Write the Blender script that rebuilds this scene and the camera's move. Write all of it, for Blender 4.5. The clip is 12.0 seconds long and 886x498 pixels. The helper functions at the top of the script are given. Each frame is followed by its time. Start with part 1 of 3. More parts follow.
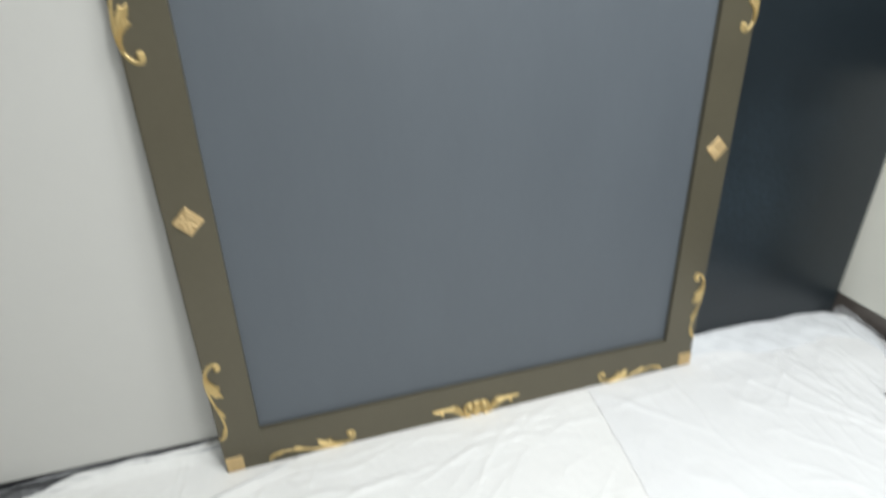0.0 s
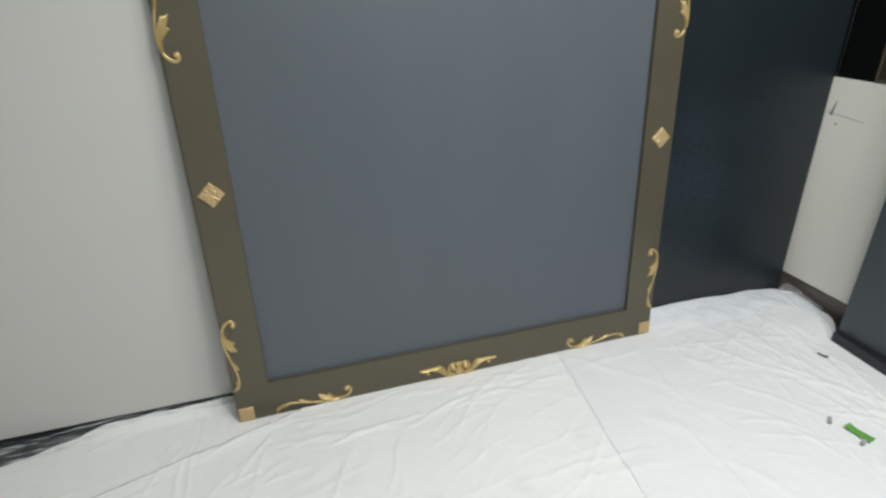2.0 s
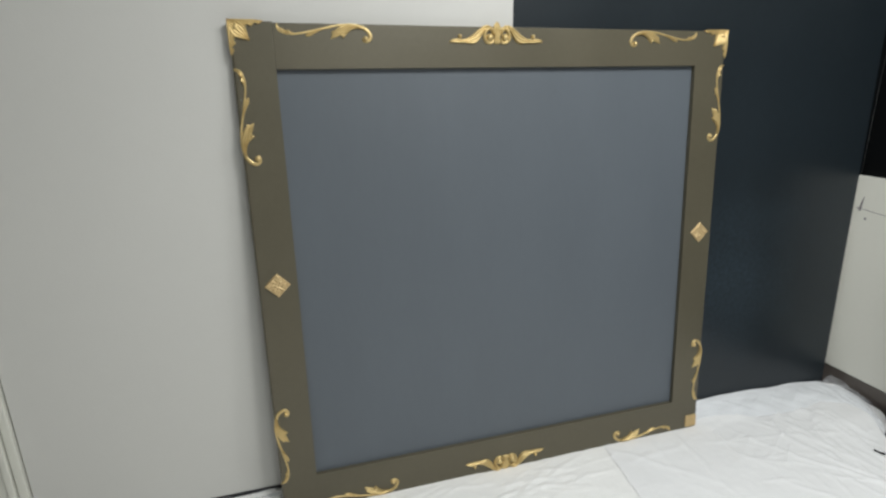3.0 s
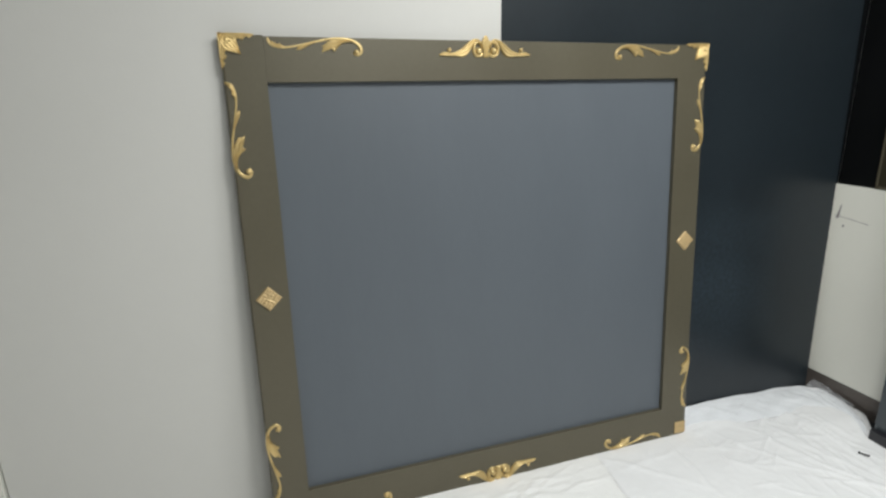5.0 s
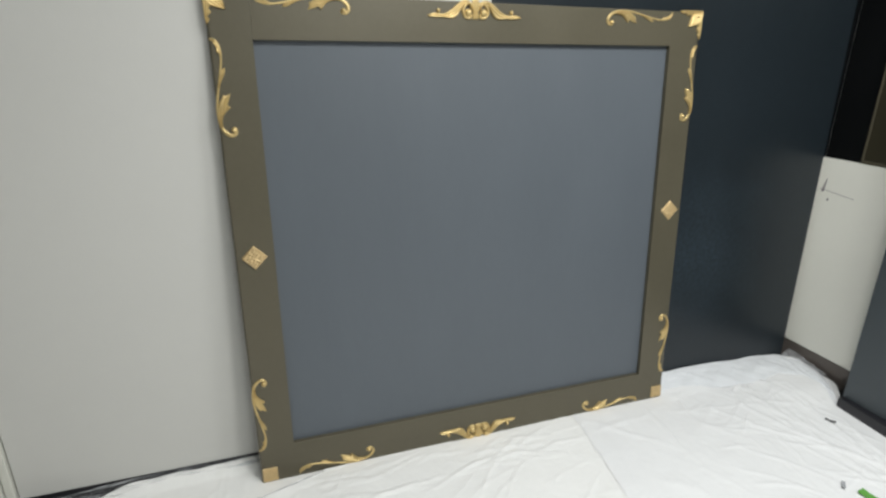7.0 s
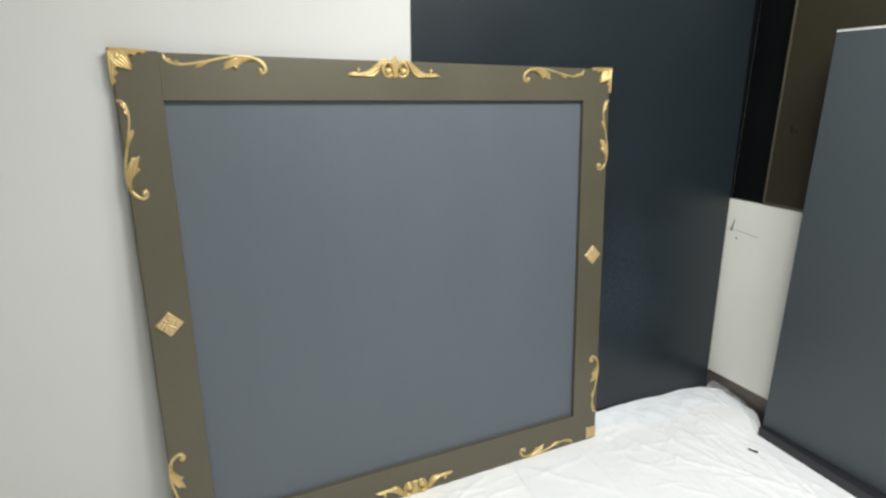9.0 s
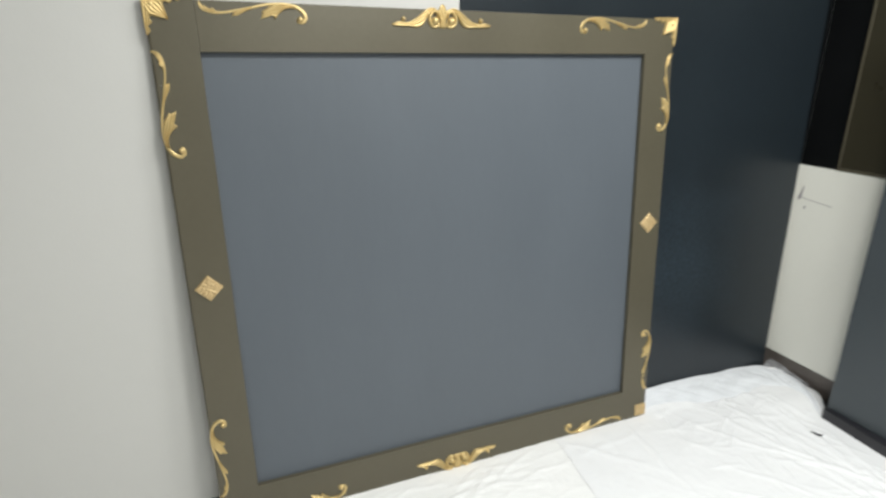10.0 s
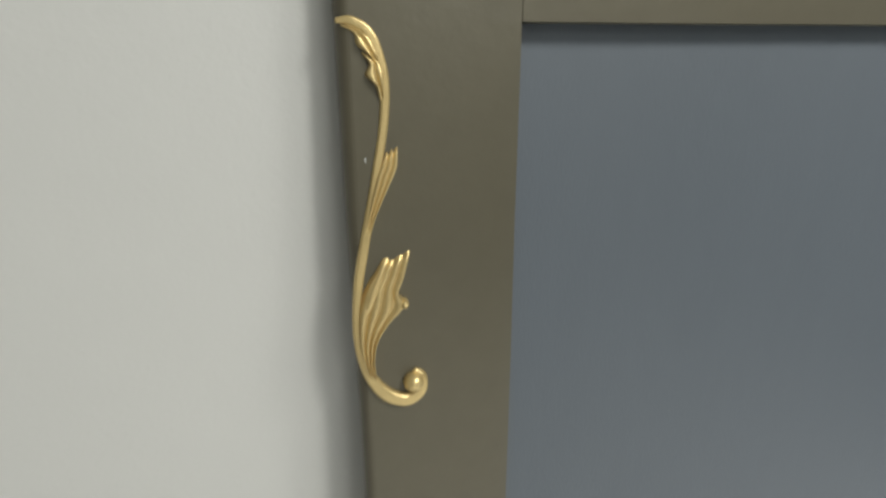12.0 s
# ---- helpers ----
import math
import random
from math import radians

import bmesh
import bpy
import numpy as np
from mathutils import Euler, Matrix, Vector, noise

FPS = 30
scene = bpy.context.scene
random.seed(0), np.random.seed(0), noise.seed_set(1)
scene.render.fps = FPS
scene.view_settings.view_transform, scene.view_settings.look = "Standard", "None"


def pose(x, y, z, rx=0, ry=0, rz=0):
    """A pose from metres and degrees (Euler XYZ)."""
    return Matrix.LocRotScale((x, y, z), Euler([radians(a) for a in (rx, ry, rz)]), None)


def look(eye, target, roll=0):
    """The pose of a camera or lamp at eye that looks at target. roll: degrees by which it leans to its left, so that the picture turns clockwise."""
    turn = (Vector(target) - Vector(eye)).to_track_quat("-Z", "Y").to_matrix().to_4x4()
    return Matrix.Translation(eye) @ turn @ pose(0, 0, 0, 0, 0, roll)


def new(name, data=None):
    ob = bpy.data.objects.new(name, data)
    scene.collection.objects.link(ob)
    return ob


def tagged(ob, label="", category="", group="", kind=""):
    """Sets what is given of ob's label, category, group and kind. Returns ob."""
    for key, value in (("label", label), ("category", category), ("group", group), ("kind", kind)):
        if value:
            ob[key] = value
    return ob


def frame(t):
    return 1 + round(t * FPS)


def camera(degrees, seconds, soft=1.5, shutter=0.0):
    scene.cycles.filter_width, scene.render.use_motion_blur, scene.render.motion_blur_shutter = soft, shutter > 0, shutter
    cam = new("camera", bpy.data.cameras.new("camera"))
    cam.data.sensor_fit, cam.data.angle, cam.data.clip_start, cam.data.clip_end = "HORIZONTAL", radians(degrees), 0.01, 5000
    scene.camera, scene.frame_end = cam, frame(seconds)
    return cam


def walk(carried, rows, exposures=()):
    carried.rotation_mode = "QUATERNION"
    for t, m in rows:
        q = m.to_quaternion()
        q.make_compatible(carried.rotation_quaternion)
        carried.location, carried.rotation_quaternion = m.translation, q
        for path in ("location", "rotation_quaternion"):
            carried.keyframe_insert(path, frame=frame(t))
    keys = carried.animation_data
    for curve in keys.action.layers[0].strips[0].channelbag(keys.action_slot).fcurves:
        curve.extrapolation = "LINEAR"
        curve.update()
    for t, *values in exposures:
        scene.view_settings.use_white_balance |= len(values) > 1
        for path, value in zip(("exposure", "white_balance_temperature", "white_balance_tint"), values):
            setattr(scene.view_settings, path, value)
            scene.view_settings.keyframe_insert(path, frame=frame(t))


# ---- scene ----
cam = camera(78.0, 12.0, soft=2.5, shutter=0.5)
PATH = [
    (0, (0.3007, -1.2744, 1.3599), (0.6805, -0.0059, 0.6552), -0.57),
    (0.5, (0.2656, -1.3208, 1.3014), (0.7363, -0.1967, 0.4269), 0.92),
    (1, (0.3010, -1.5190, 1.2880), (0.9456, 0.0642, 0.2475), -0.50),
    (1.5, (0.2918, -1.5978, 1.3238), (0.7177, -0.3237, 0.6566), -1.77),
    (2, (0.2482, -1.5751, 1.3419), (0.6497, -0.2862, 0.6881), -0.90),
    (2.5, (0.1416, -1.5693, 1.3609), (0.5174, -0.2021, 0.8716), -2.21),
    (2.7, (0.1133, -1.5880, 1.3806), (0.5030, -0.2067, 0.9446), -1.57),
    (4.3, (0.0921, -1.5807, 1.3839), (0.5060, -0.2068, 0.9468), -0.17),
    (4.5, (0.0949, -1.5904, 1.3830), (0.4953, -0.2097, 0.9547), -0.10),
    (5, (0.0755, -1.5862, 1.3827), (0.5241, -0.2132, 0.9779), -1.09),
    (5.5, (0.0917, -1.6005, 1.3954), (0.5702, -0.2314, 1.0125), 0.18),
    (6, (0.0957, -1.6064, 1.4014), (0.5859, -0.2454, 1.0046), 0.96),
    (6.5, (0.1115, -1.6223, 1.4001), (0.5857, -0.2838, 0.9169), 0.57),
    (7, (0.1038, -1.6178, 1.3875), (0.5533, -0.2764, 0.8889), 0.42),
    (7.5, (0.0965, -1.6058, 1.3900), (0.5471, -0.2574, 0.9118), 0.46),
    (7.7, (0.0807, -1.5859, 1.4041), (0.5556, -0.2403, 0.9417), 0.31),
    (9.3, (0.1666, -1.6100, 1.4483), (0.7777, -0.3022, 1.0408), 0.36),
    (9.5, (0.1318, -1.5973, 1.4202), (0.6784, -0.2653, 0.9996), 0.39),
    (10, (0.1513, -1.5081, 1.3945), (0.6680, -0.1838, 0.9158), -0.16),
    (10.5, (0.1840, -1.1345, 1.3458), (0.4702, 0.2708, 0.9063), -0.67),
    (11, (0.0615, -0.6984, 1.3920), (0.2748, 0.7200, 0.9532), -0.53),
    (11.5, (-0.0136, -0.3894, 1.3998), (0.2493, 1.0076, 0.9209), -1.25),
    (12, (-0.0248, -0.2534, 1.4256), (0.3247, 1.0889, 0.8547), 0.44),
]
EXPOSURES = [(0.0, 0.28, 6450, 10), (0.5, 0.21, 6450, 10), (1.0, 0.04, 6450, 10), (1.5, -0.06, 6450, 10), (2.5, -0.08, 6520, 10), (5.5, 0.04, 6560, 10),
             (7.5, 0.10, 6560, 10), (9.5, 0.33, 6580, 10), (10.5, 0.30, 6600, 10), (11.0, 0.26, 6620, 9), (12.0, 0.13, 6690, 9)]
walk(cam, [(t, look(eye, target, roll)) for t, eye, target, roll in PATH], EXPOSURES)

# ---- light: ceiling lamp and two added unseen fills, dim bounce from the closed room ----
world = bpy.data.worlds.new("world")
scene.world = world
world.use_nodes = True
world.node_tree.nodes["Background"].inputs[0].default_value = (0.8, 0.9, 1.0, 1)
world.node_tree.nodes["Background"].inputs[1].default_value = 0.02


def overhead_light(name, x, y, sx, sy, watts, colour):
    d = bpy.data.lights.new(name, "AREA")
    d.shape, d.size, d.size_y, d.energy, d.color = "RECTANGLE", sx, sy, watts, colour
    ob = new(name, d)
    ob.matrix_world = pose(x, y, 2.66)
    return ob


overhead_light("overhead_light", 0.95, -1.35, 0.30, 0.6, 38, (0.98, 1.0, 0.985))
# added fill that brightens the right side, no fixture known
overhead_light("overhead_light", 1.80, -1.25, 0.6, 0.6, 27, (0.98, 1.0, 0.985))
# added fill over the back of the room, no fixture known
overhead_light("overhead_light", 0.80, -3.1, 0.6, 1.2, 30, (0.96, 1.0, 0.99))


# ---- materials ----
def material(name, colour, rough, metal=0.0, var=0.08, scale=6.0, bump=0.0, bump_scale=200.0, fine=0.05, spec=0.5, stretch=(1, 1, 1), dirt=0.0):
    m = bpy.data.materials.new(name)
    m.use_nodes = True
    nt = m.node_tree
    b = nt.nodes["Principled BSDF"]
    b.inputs["Metallic"].default_value = metal
    b.inputs["Specular IOR Level"].default_value = spec
    tc = nt.nodes.new("ShaderNodeTexCoord")
    mp = nt.nodes.new("ShaderNodeMapping")
    mp.inputs["Scale"].default_value = stretch
    nt.links.new(tc.outputs["Object"], mp.inputs["Vector"])

    def noise_node(s, detail=4.0):
        n = nt.nodes.new("ShaderNodeTexNoise")
        n.inputs["Scale"].default_value, n.inputs["Detail"].default_value = s, detail
        nt.links.new(mp.outputs["Vector"], n.inputs["Vector"])
        return n

    big, small = noise_node(scale), noise_node(scale * 14, 6)
    mix = nt.nodes.new("ShaderNodeMath")
    mix.operation = "MULTIPLY_ADD"
    nt.links.new(small.outputs["Fac"], mix.inputs[0])
    mix.inputs[1].default_value = fine / max(var, 1e-4)
    nt.links.new(big.outputs["Fac"], mix.inputs[2])
    ramp = nt.nodes.new("ShaderNodeMapRange")
    ramp.inputs["From Min"].default_value, ramp.inputs["From Max"].default_value = 0.25, 0.75 + fine / max(var, 1e-4)
    ramp.inputs["To Min"].default_value, ramp.inputs["To Max"].default_value = 1 - var, 1 + var
    nt.links.new(mix.outputs[0], ramp.inputs["Value"])
    mul = nt.nodes.new("ShaderNodeVectorMath")
    mul.operation = "SCALE"
    mul.inputs[0].default_value = colour
    nt.links.new(ramp.outputs["Result"], mul.inputs["Scale"])
    last = mul.outputs["Vector"]
    if dirt:
        spots = noise_node(scale * 2.3, 8)
        lim = nt.nodes.new("ShaderNodeMapRange")
        lim.inputs["From Min"].default_value, lim.inputs["From Max"].default_value = 0.6, 0.78
        lim.inputs["To Min"].default_value, lim.inputs["To Max"].default_value = 0.0, dirt
        nt.links.new(spots.outputs["Fac"], lim.inputs["Value"])
        blend = nt.nodes.new("ShaderNodeMix")
        blend.data_type = "RGBA"
        nt.links.new(lim.outputs["Result"], blend.inputs["Factor"])
        nt.links.new(last, blend.inputs["A"])
        blend.inputs["B"].default_value = (colour[0] * 0.6, colour[1] * 0.58, colour[2] * 0.52, 1)
        last = blend.outputs["Result"]
    nt.links.new(last, b.inputs["Base Color"])
    rr = nt.nodes.new("ShaderNodeMapRange")
    rr.inputs["To Min"].default_value, rr.inputs["To Max"].default_value = rough - 0.06, rough + 0.06
    nt.links.new(big.outputs["Fac"], rr.inputs["Value"])
    nt.links.new(rr.outputs["Result"], b.inputs["Roughness"])
    if bump:
        bn = noise_node(bump_scale, 3)
        bp = nt.nodes.new("ShaderNodeBump")
        bp.inputs["Strength"].default_value, bp.inputs["Distance"].default_value = bump, 0.002
        nt.links.new(bn.outputs["Fac"], bp.inputs["Height"])
        nt.links.new(bp.outputs["Normal"], b.inputs["Normal"])
    return m


wall_paint = material("wall_paint", (0.60, 0.595, 0.572), 0.6, var=0.025, scale=2.0, bump=0.12, bump_scale=160, fine=0.01)
white_board = material("white_board", (0.82, 0.815, 0.745), 0.5, var=0.03, scale=3.0, bump=0.05, fine=0.01)
slate_paint = material("slate_paint", (0.099, 0.115, 0.134), 0.5, var=0.07, scale=2.2, bump=0.12, bump_scale=260, fine=0.03, stretch=(2.4, 1, 0.6))
navy_paint = material("navy_paint", (0.0135, 0.0192, 0.0240), 0.34, var=0.26, scale=2.2, bump=0.12, bump_scale=180, fine=0.22, spec=0.38)
grey_paint = material("grey_paint", (0.055, 0.066, 0.074), 0.45, var=0.07, scale=2.5, bump=0.10, bump_scale=220, fine=0.03)
bronze_paint = material("bronze_paint", (0.110, 0.098, 0.067), 0.40, metal=0.22, var=0.13, scale=4.0, bump=0.14, bump_scale=90, fine=0.08, stretch=(1, 1, 1))
gold_paint = material("gold_paint", (0.64, 0.485, 0.225), 0.36, metal=0.62, var=0.16, scale=30.0, bump=0.15, bump_scale=300, fine=0.1)
raw_gold = material("raw_gold", (0.62, 0.455, 0.235), 0.40, metal=0.5, var=0.22, scale=60.0, bump=0.35, bump_scale=350, fine=0.12)
cloth_paint = material("cloth", (0.81, 0.815, 0.823), 0.6, var=0.025, scale=3.0, bump=0.3, bump_scale=45, fine=0.02, dirt=0.06)
cloth_old = material("cloth_old", (0.835, 0.834, 0.823), 0.78, var=0.04, scale=3.0, bump=0.45, bump_scale=60, fine=0.03, dirt=0.2)
dark_rubber = material("dark_rubber", (0.018, 0.018, 0.022), 0.45, var=0.2, scale=8, bump=0.2, fine=0.1)
brown_base = material("brown_base", (0.13, 0.112, 0.10), 0.5, var=0.3, scale=10, bump=0.3, fine=0.2, dirt=0.5)
floor_grey = material("floor_grey", (0.055, 0.055, 0.06), 0.5, var=0.2, scale=5, bump=0.2, fine=0.1, dirt=0.3)
black_gloss = material("black_gloss", (0.004, 0.0045, 0.005), 0.5, var=0.2, scale=4, fine=0.05, spec=0.12)
olive_gloss = material("olive_gloss", (0.034, 0.030, 0.018), 0.30, var=0.12, scale=4, fine=0.05, bump=0.08)
trim_white = material("trim_white", (0.66, 0.66, 0.60), 0.45, var=0.04, scale=8, fine=0.02)
door_brown = material("door_brown", (0.24, 0.17, 0.075), 0.5, var=0.2, scale=4, stretch=(8, 8, 0.6), fine=0.1)
tape_green = material("tape_green", (0.12, 0.34, 0.06), 0.6, var=0.1, scale=40, bump=0.2, fine=0.08)
chip_black = material("chip_black", (0.015, 0.016, 0.018), 0.5, var=0.1, scale=50)
scrap_grey = material("scrap_grey", (0.33, 0.34, 0.36), 0.6, var=0.15, scale=50)
pencil = material("pencil", (0.20, 0.18, 0.19), 0.8, var=0.3, scale=60, fine=0.2)
edge_light = material("edge_light", (0.55, 0.56, 0.54), 0.5, var=0.1, scale=20)
# tone of the unseen ceiling and walls, sets how much light they bounce
unseen_shell = material("unseen_shell", (0.58, 0.58, 0.55), 0.7, var=0.03, scale=2)

def film_material(name, stretch, low, high, most, least=0.03):
    m = bpy.data.materials.new(name)
    m.use_nodes = True
    nt = m.node_tree
    p = nt.nodes["Principled BSDF"]
    p.inputs["Base Color"].default_value = (0.75, 0.77, 0.80, 1)
    p.inputs["Roughness"].default_value = 0.22
    clear, mix = nt.nodes.new("ShaderNodeBsdfTransparent"), nt.nodes.new("ShaderNodeMixShader")
    tc, mp, n, r = (nt.nodes.new(k) for k in ("ShaderNodeTexCoord", "ShaderNodeMapping", "ShaderNodeTexNoise", "ShaderNodeMapRange"))
    mp.inputs["Scale"].default_value, mp.inputs["Rotation"].default_value = stretch, (0, 0, 0.12)
    n.inputs["Scale"].default_value, n.inputs["Detail"].default_value = 1, 5
    r.inputs["From Min"].default_value, r.inputs["From Max"].default_value = low, high
    r.inputs["To Min"].default_value, r.inputs["To Max"].default_value = least, most
    nt.links.new(tc.outputs["Object"], mp.inputs["Vector"])
    nt.links.new(mp.outputs["Vector"], n.inputs["Vector"])
    nt.links.new(n.outputs["Fac"], r.inputs["Value"])
    nt.links.new(r.outputs["Result"], mix.inputs[0])
    nt.links.new(clear.outputs[0], mix.inputs[1])
    nt.links.new(p.outputs[0], mix.inputs[2])
    nt.links.new(mix.outputs[0], nt.nodes["Material Output"].inputs["Surface"])
    return m


film = film_material("plastic_film", (9, 90, 60), 0.48, 0.72, 0.6)
film_flap = film_material("plastic_film_flap", (10, 16, 26), 0.32, 0.62, 0.98, 0.86)
film_soft = film_material("plastic_film_soft", (22, 14, 30), 0.35, 0.75, 0.5)


def sheen_patch(m, centre, radius, colour, most):
    """A blotchy sheen put into the colour in a lighter tone, with a ragged, speckled outline."""
    nt = m.node_tree
    b = nt.nodes["Principled BSDF"]
    base = b.inputs["Base Color"].links[0].from_socket
    tc, away, fine, ragged, edge, speck, mul, blend = (nt.nodes.new(k) for k in (
        "ShaderNodeTexCoord", "ShaderNodeVectorMath", "ShaderNodeTexNoise", "ShaderNodeTexNoise", "ShaderNodeMapRange", "ShaderNodeMapRange", "ShaderNodeMath", "ShaderNodeMix"))
    away.operation, mul.operation, blend.data_type = "DISTANCE", "MULTIPLY", "RGBA"
    away.inputs[1].default_value = centre
    ragged.inputs["Scale"].default_value, ragged.inputs["Detail"].default_value = 5, 6
    fine.inputs["Scale"].default_value, fine.inputs["Detail"].default_value = 60, 8
    for n in (fine, ragged):
        nt.links.new(tc.outputs["Object"], n.inputs["Vector"])
    nt.links.new(tc.outputs["Object"], away.inputs[0])
    spread = nt.nodes.new("ShaderNodeMath")
    spread.operation = "MULTIPLY_ADD"
    nt.links.new(ragged.outputs["Fac"], spread.inputs[0])
    spread.inputs[1].default_value = radius * 1.2
    nt.links.new(away.outputs["Value"], spread.inputs[2])
    edge.inputs["From Min"].default_value, edge.inputs["From Max"].default_value = radius * 0.75, radius * 1.75
    edge.inputs["To Min"].default_value, edge.inputs["To Max"].default_value = most, 0.0
    speck.inputs["From Min"].default_value, speck.inputs["From Max"].default_value = 0.36, 0.66
    speck.inputs["To Min"].default_value, speck.inputs["To Max"].default_value = 0.25, 1.0
    nt.links.new(spread.outputs[0], edge.inputs["Value"])
    nt.links.new(fine.outputs["Fac"], speck.inputs["Value"])
    nt.links.new(edge.outputs["Result"], mul.inputs[0])
    nt.links.new(speck.outputs["Result"], mul.inputs[1])
    nt.links.new(mul.outputs[0], blend.inputs["Factor"])
    nt.links.new(base, blend.inputs["A"])
    blend.inputs["B"].default_value = (*colour, 1)
    nt.links.new(blend.outputs["Result"], b.inputs["Base Color"])


# bluish sheen low on the navy sheet, painted into its base colour
sheen_patch(navy_paint, (0.95, 0, 0.62), 0.36, (0.034, 0.050, 0.064), 0.75)


# ---- mesh helpers ----
def part(name, bm, mat, parent=None, label="", smooth=False):
    bmesh.ops.recalc_face_normals(bm, faces=bm.faces)
    me = bpy.data.meshes.new(name)
    if smooth:
        for f in bm.faces:
            f.smooth = True
    bm.to_mesh(me)
    bm.free()
    me.materials.append(mat)
    ob = new(name, me)
    if parent:
        ob.parent = parent
    if label:
        tagged(ob, label)
    return ob


def block(lo, hi, bevel=0.0, cuts=0, wobble=0.0, seed=0):
    """A box with rounded edges and, where wanted, slightly uneven faces."""
    bm = bmesh.new()
    bmesh.ops.create_cube(bm, size=1)
    for v in bm.verts:
        v.co = [lo[i] + (v.co[i] + 0.5) * (hi[i] - lo[i]) for i in range(3)]
    if bevel:
        bmesh.ops.bevel(bm, geom=list(bm.edges), offset=bevel, segments=2, affect="EDGES", profile=0.6)
    if cuts:
        longest = max(range(3), key=lambda i: hi[i] - lo[i])
        es = [e for e in bm.edges if abs(e.verts[0].co[longest] - e.verts[1].co[longest]) > 0.6 * (hi[longest] - lo[longest])]
        bmesh.ops.subdivide_edges(bm, edges=es, cuts=cuts)
        for v in bm.verts:
            n = noise.noise_vector(v.co * 7 + Vector((seed * 3.1, 0, 0)))
            v.co += n * wobble
    return bm


def structure(name, bm, mat, label, parent=None):
    return tagged(part(name, bm, mat, parent), label, name.split("_")[0], kind="structure")


# ---- the room ----
WHITE_Y, WALL_Y, EAST_X = 0.122, 0.141, 2.45
structure("floor", block((-2.6, -4.2, -0.12), (2.6, 0.3, -0.006)), floor_grey, "dark grey worn floor under the sheets")
# unseen, closes the room so that light bounces back
structure("ceiling", block((-2.6, -4.2, 2.7), (2.6, 0.3, 2.8)), unseen_shell, "plain white unseen ceiling, added for bounce light")
structure("wall_north", block((-0.735, WHITE_Y, 0.038), (0.8418, 0.3, 2.7), 0.001), wall_paint, "smooth off-white painted wall")
structure("wall_north_east", block((0.8422, WALL_Y, -0.006), (2.6, 0.3, 2.7)), wall_paint, "off-white wall behind the painted sheet")
structure("wall_north_west", block((-2.6, WHITE_Y, -0.006), (-1.706, 0.3, 2.7)), wall_paint, "smooth off-white painted wall")
structure("wall_north_lintel", block((-1.705, WHITE_Y, 2.095), (-0.736, 0.3, 2.7)), wall_paint, "off-white wall over the door")
# west and south walls out of view, added to bounce light
structure("wall_west", block((-2.7, -4.2, -0.006), (-2.6, 0.3, 2.7)), unseen_shell, "plain light unseen wall, added for bounce light")
structure("wall_south", block((-2.6, -4.3, -0.006), (2.6, -4.2, 2.7)), unseen_shell, "plain light unseen wall, added for bounce light")
wall_east = structure("wall_east", block((EAST_X, -4.2, 0.104), (2.6, WALL_Y - 0.002, 0.98), 0.002), white_board, "white lower wall panel with pencil marks")
structure("wall_east_upper", block((EAST_X + 0.02, -4.2, 0.98), (2.6, WALL_Y - 0.004, 2.7)), black_gloss, "black glossy wall over the white panel")
structure("baseboard_east", block((EAST_X + 0.006, -4.2, -0.006), (2.6, WALL_Y - 0.002, 0.102), 0.003, 12, 0.001), brown_base, "scuffed dark brown baseboard")
structure("baseboard_north", block((-0.734, WHITE_Y + 0.003, -0.006), (0.841, 0.3, 0.037), 0.002), dark_rubber, "black rubber base strip")
structure("wall_corner", block((2.30, WALL_Y - 0.003, 0.98), (EAST_X + 0.0195, WALL_Y - 0.001, 2.69)), black_gloss, "black corner strip over the white panel")
# pencil line and smudge on the white panel
bm = block((EAST_X - 0.0008, -0.040, 0.8285), (EAST_X + 0.001, 0.118, 0.8302))
for v in bm.verts:
    v.co.z += 0.10 * (v.co.y + 0.052)
part("pencil_line", bm, pencil, wall_east)
bm = block((EAST_X - 0.0008, 0.089, 0.835), (EAST_X + 0.001, 0.101, 0.895), 0, 6, 0.002, 3)
for v in bm.verts:
    k = (v.co.z - 0.835) / 0.065
    v.co.y = 0.100 + (v.co.y - 0.095) * (1 - 0.85 * k) - 0.010 * k
part("smudge", bm, pencil, wall_east)
part("smudge", block((EAST_X - 0.0008, 0.066, 0.800), (EAST_X + 0.001, 0.073, 0.810), 0.0003), pencil, wall_east)

# olive board with thin gilt edges over the white panel
olive = tagged(new("wall_board"), "dark olive glossy board with thin gilt edge strips", "board")
olive.location = (EAST_X + 0.018, -0.03, 0.982)
part("panel", block((-0.012, -2.0, 0.004), (0.0, 0.0, 1.4), 0.001), olive_gloss, olive)
part("edge_strip", block((-0.017, -2.0, 0.0), (-0.012, 0.0, 0.012), 0.001), bronze_paint, olive, "thin gilt bottom strip")
part("edge_strip", block((-0.016, -0.006, 0.013), (-0.012, 0.002, 1.4), 0.001), bronze_paint, olive, "thin gilt side strip")

# door and casing beside the white wall
door = tagged(new("door_1"), "brown wooden door in a white moulded casing", "door", kind="structure")
door.location = (-1.185, WHITE_Y, -0.006)
part("leaf", block((-0.44, 0.02, 0.01), (0.36, 0.06, 2.03), 0.003), door_brown, door)
for x0, x1, proud in ((0.370, 0.397, 0.012), (0.400, 0.419, 0.024), (0.422, 0.446, 0.016)):
    part("casing", block((x0, -proud, 0.03), (x1, 0.05, 2.1), 0.004), trim_white, door)
part("casing", block((-0.52, -0.018, 0.03), (-0.446, 0.05, 2.1), 0.004), trim_white, door)
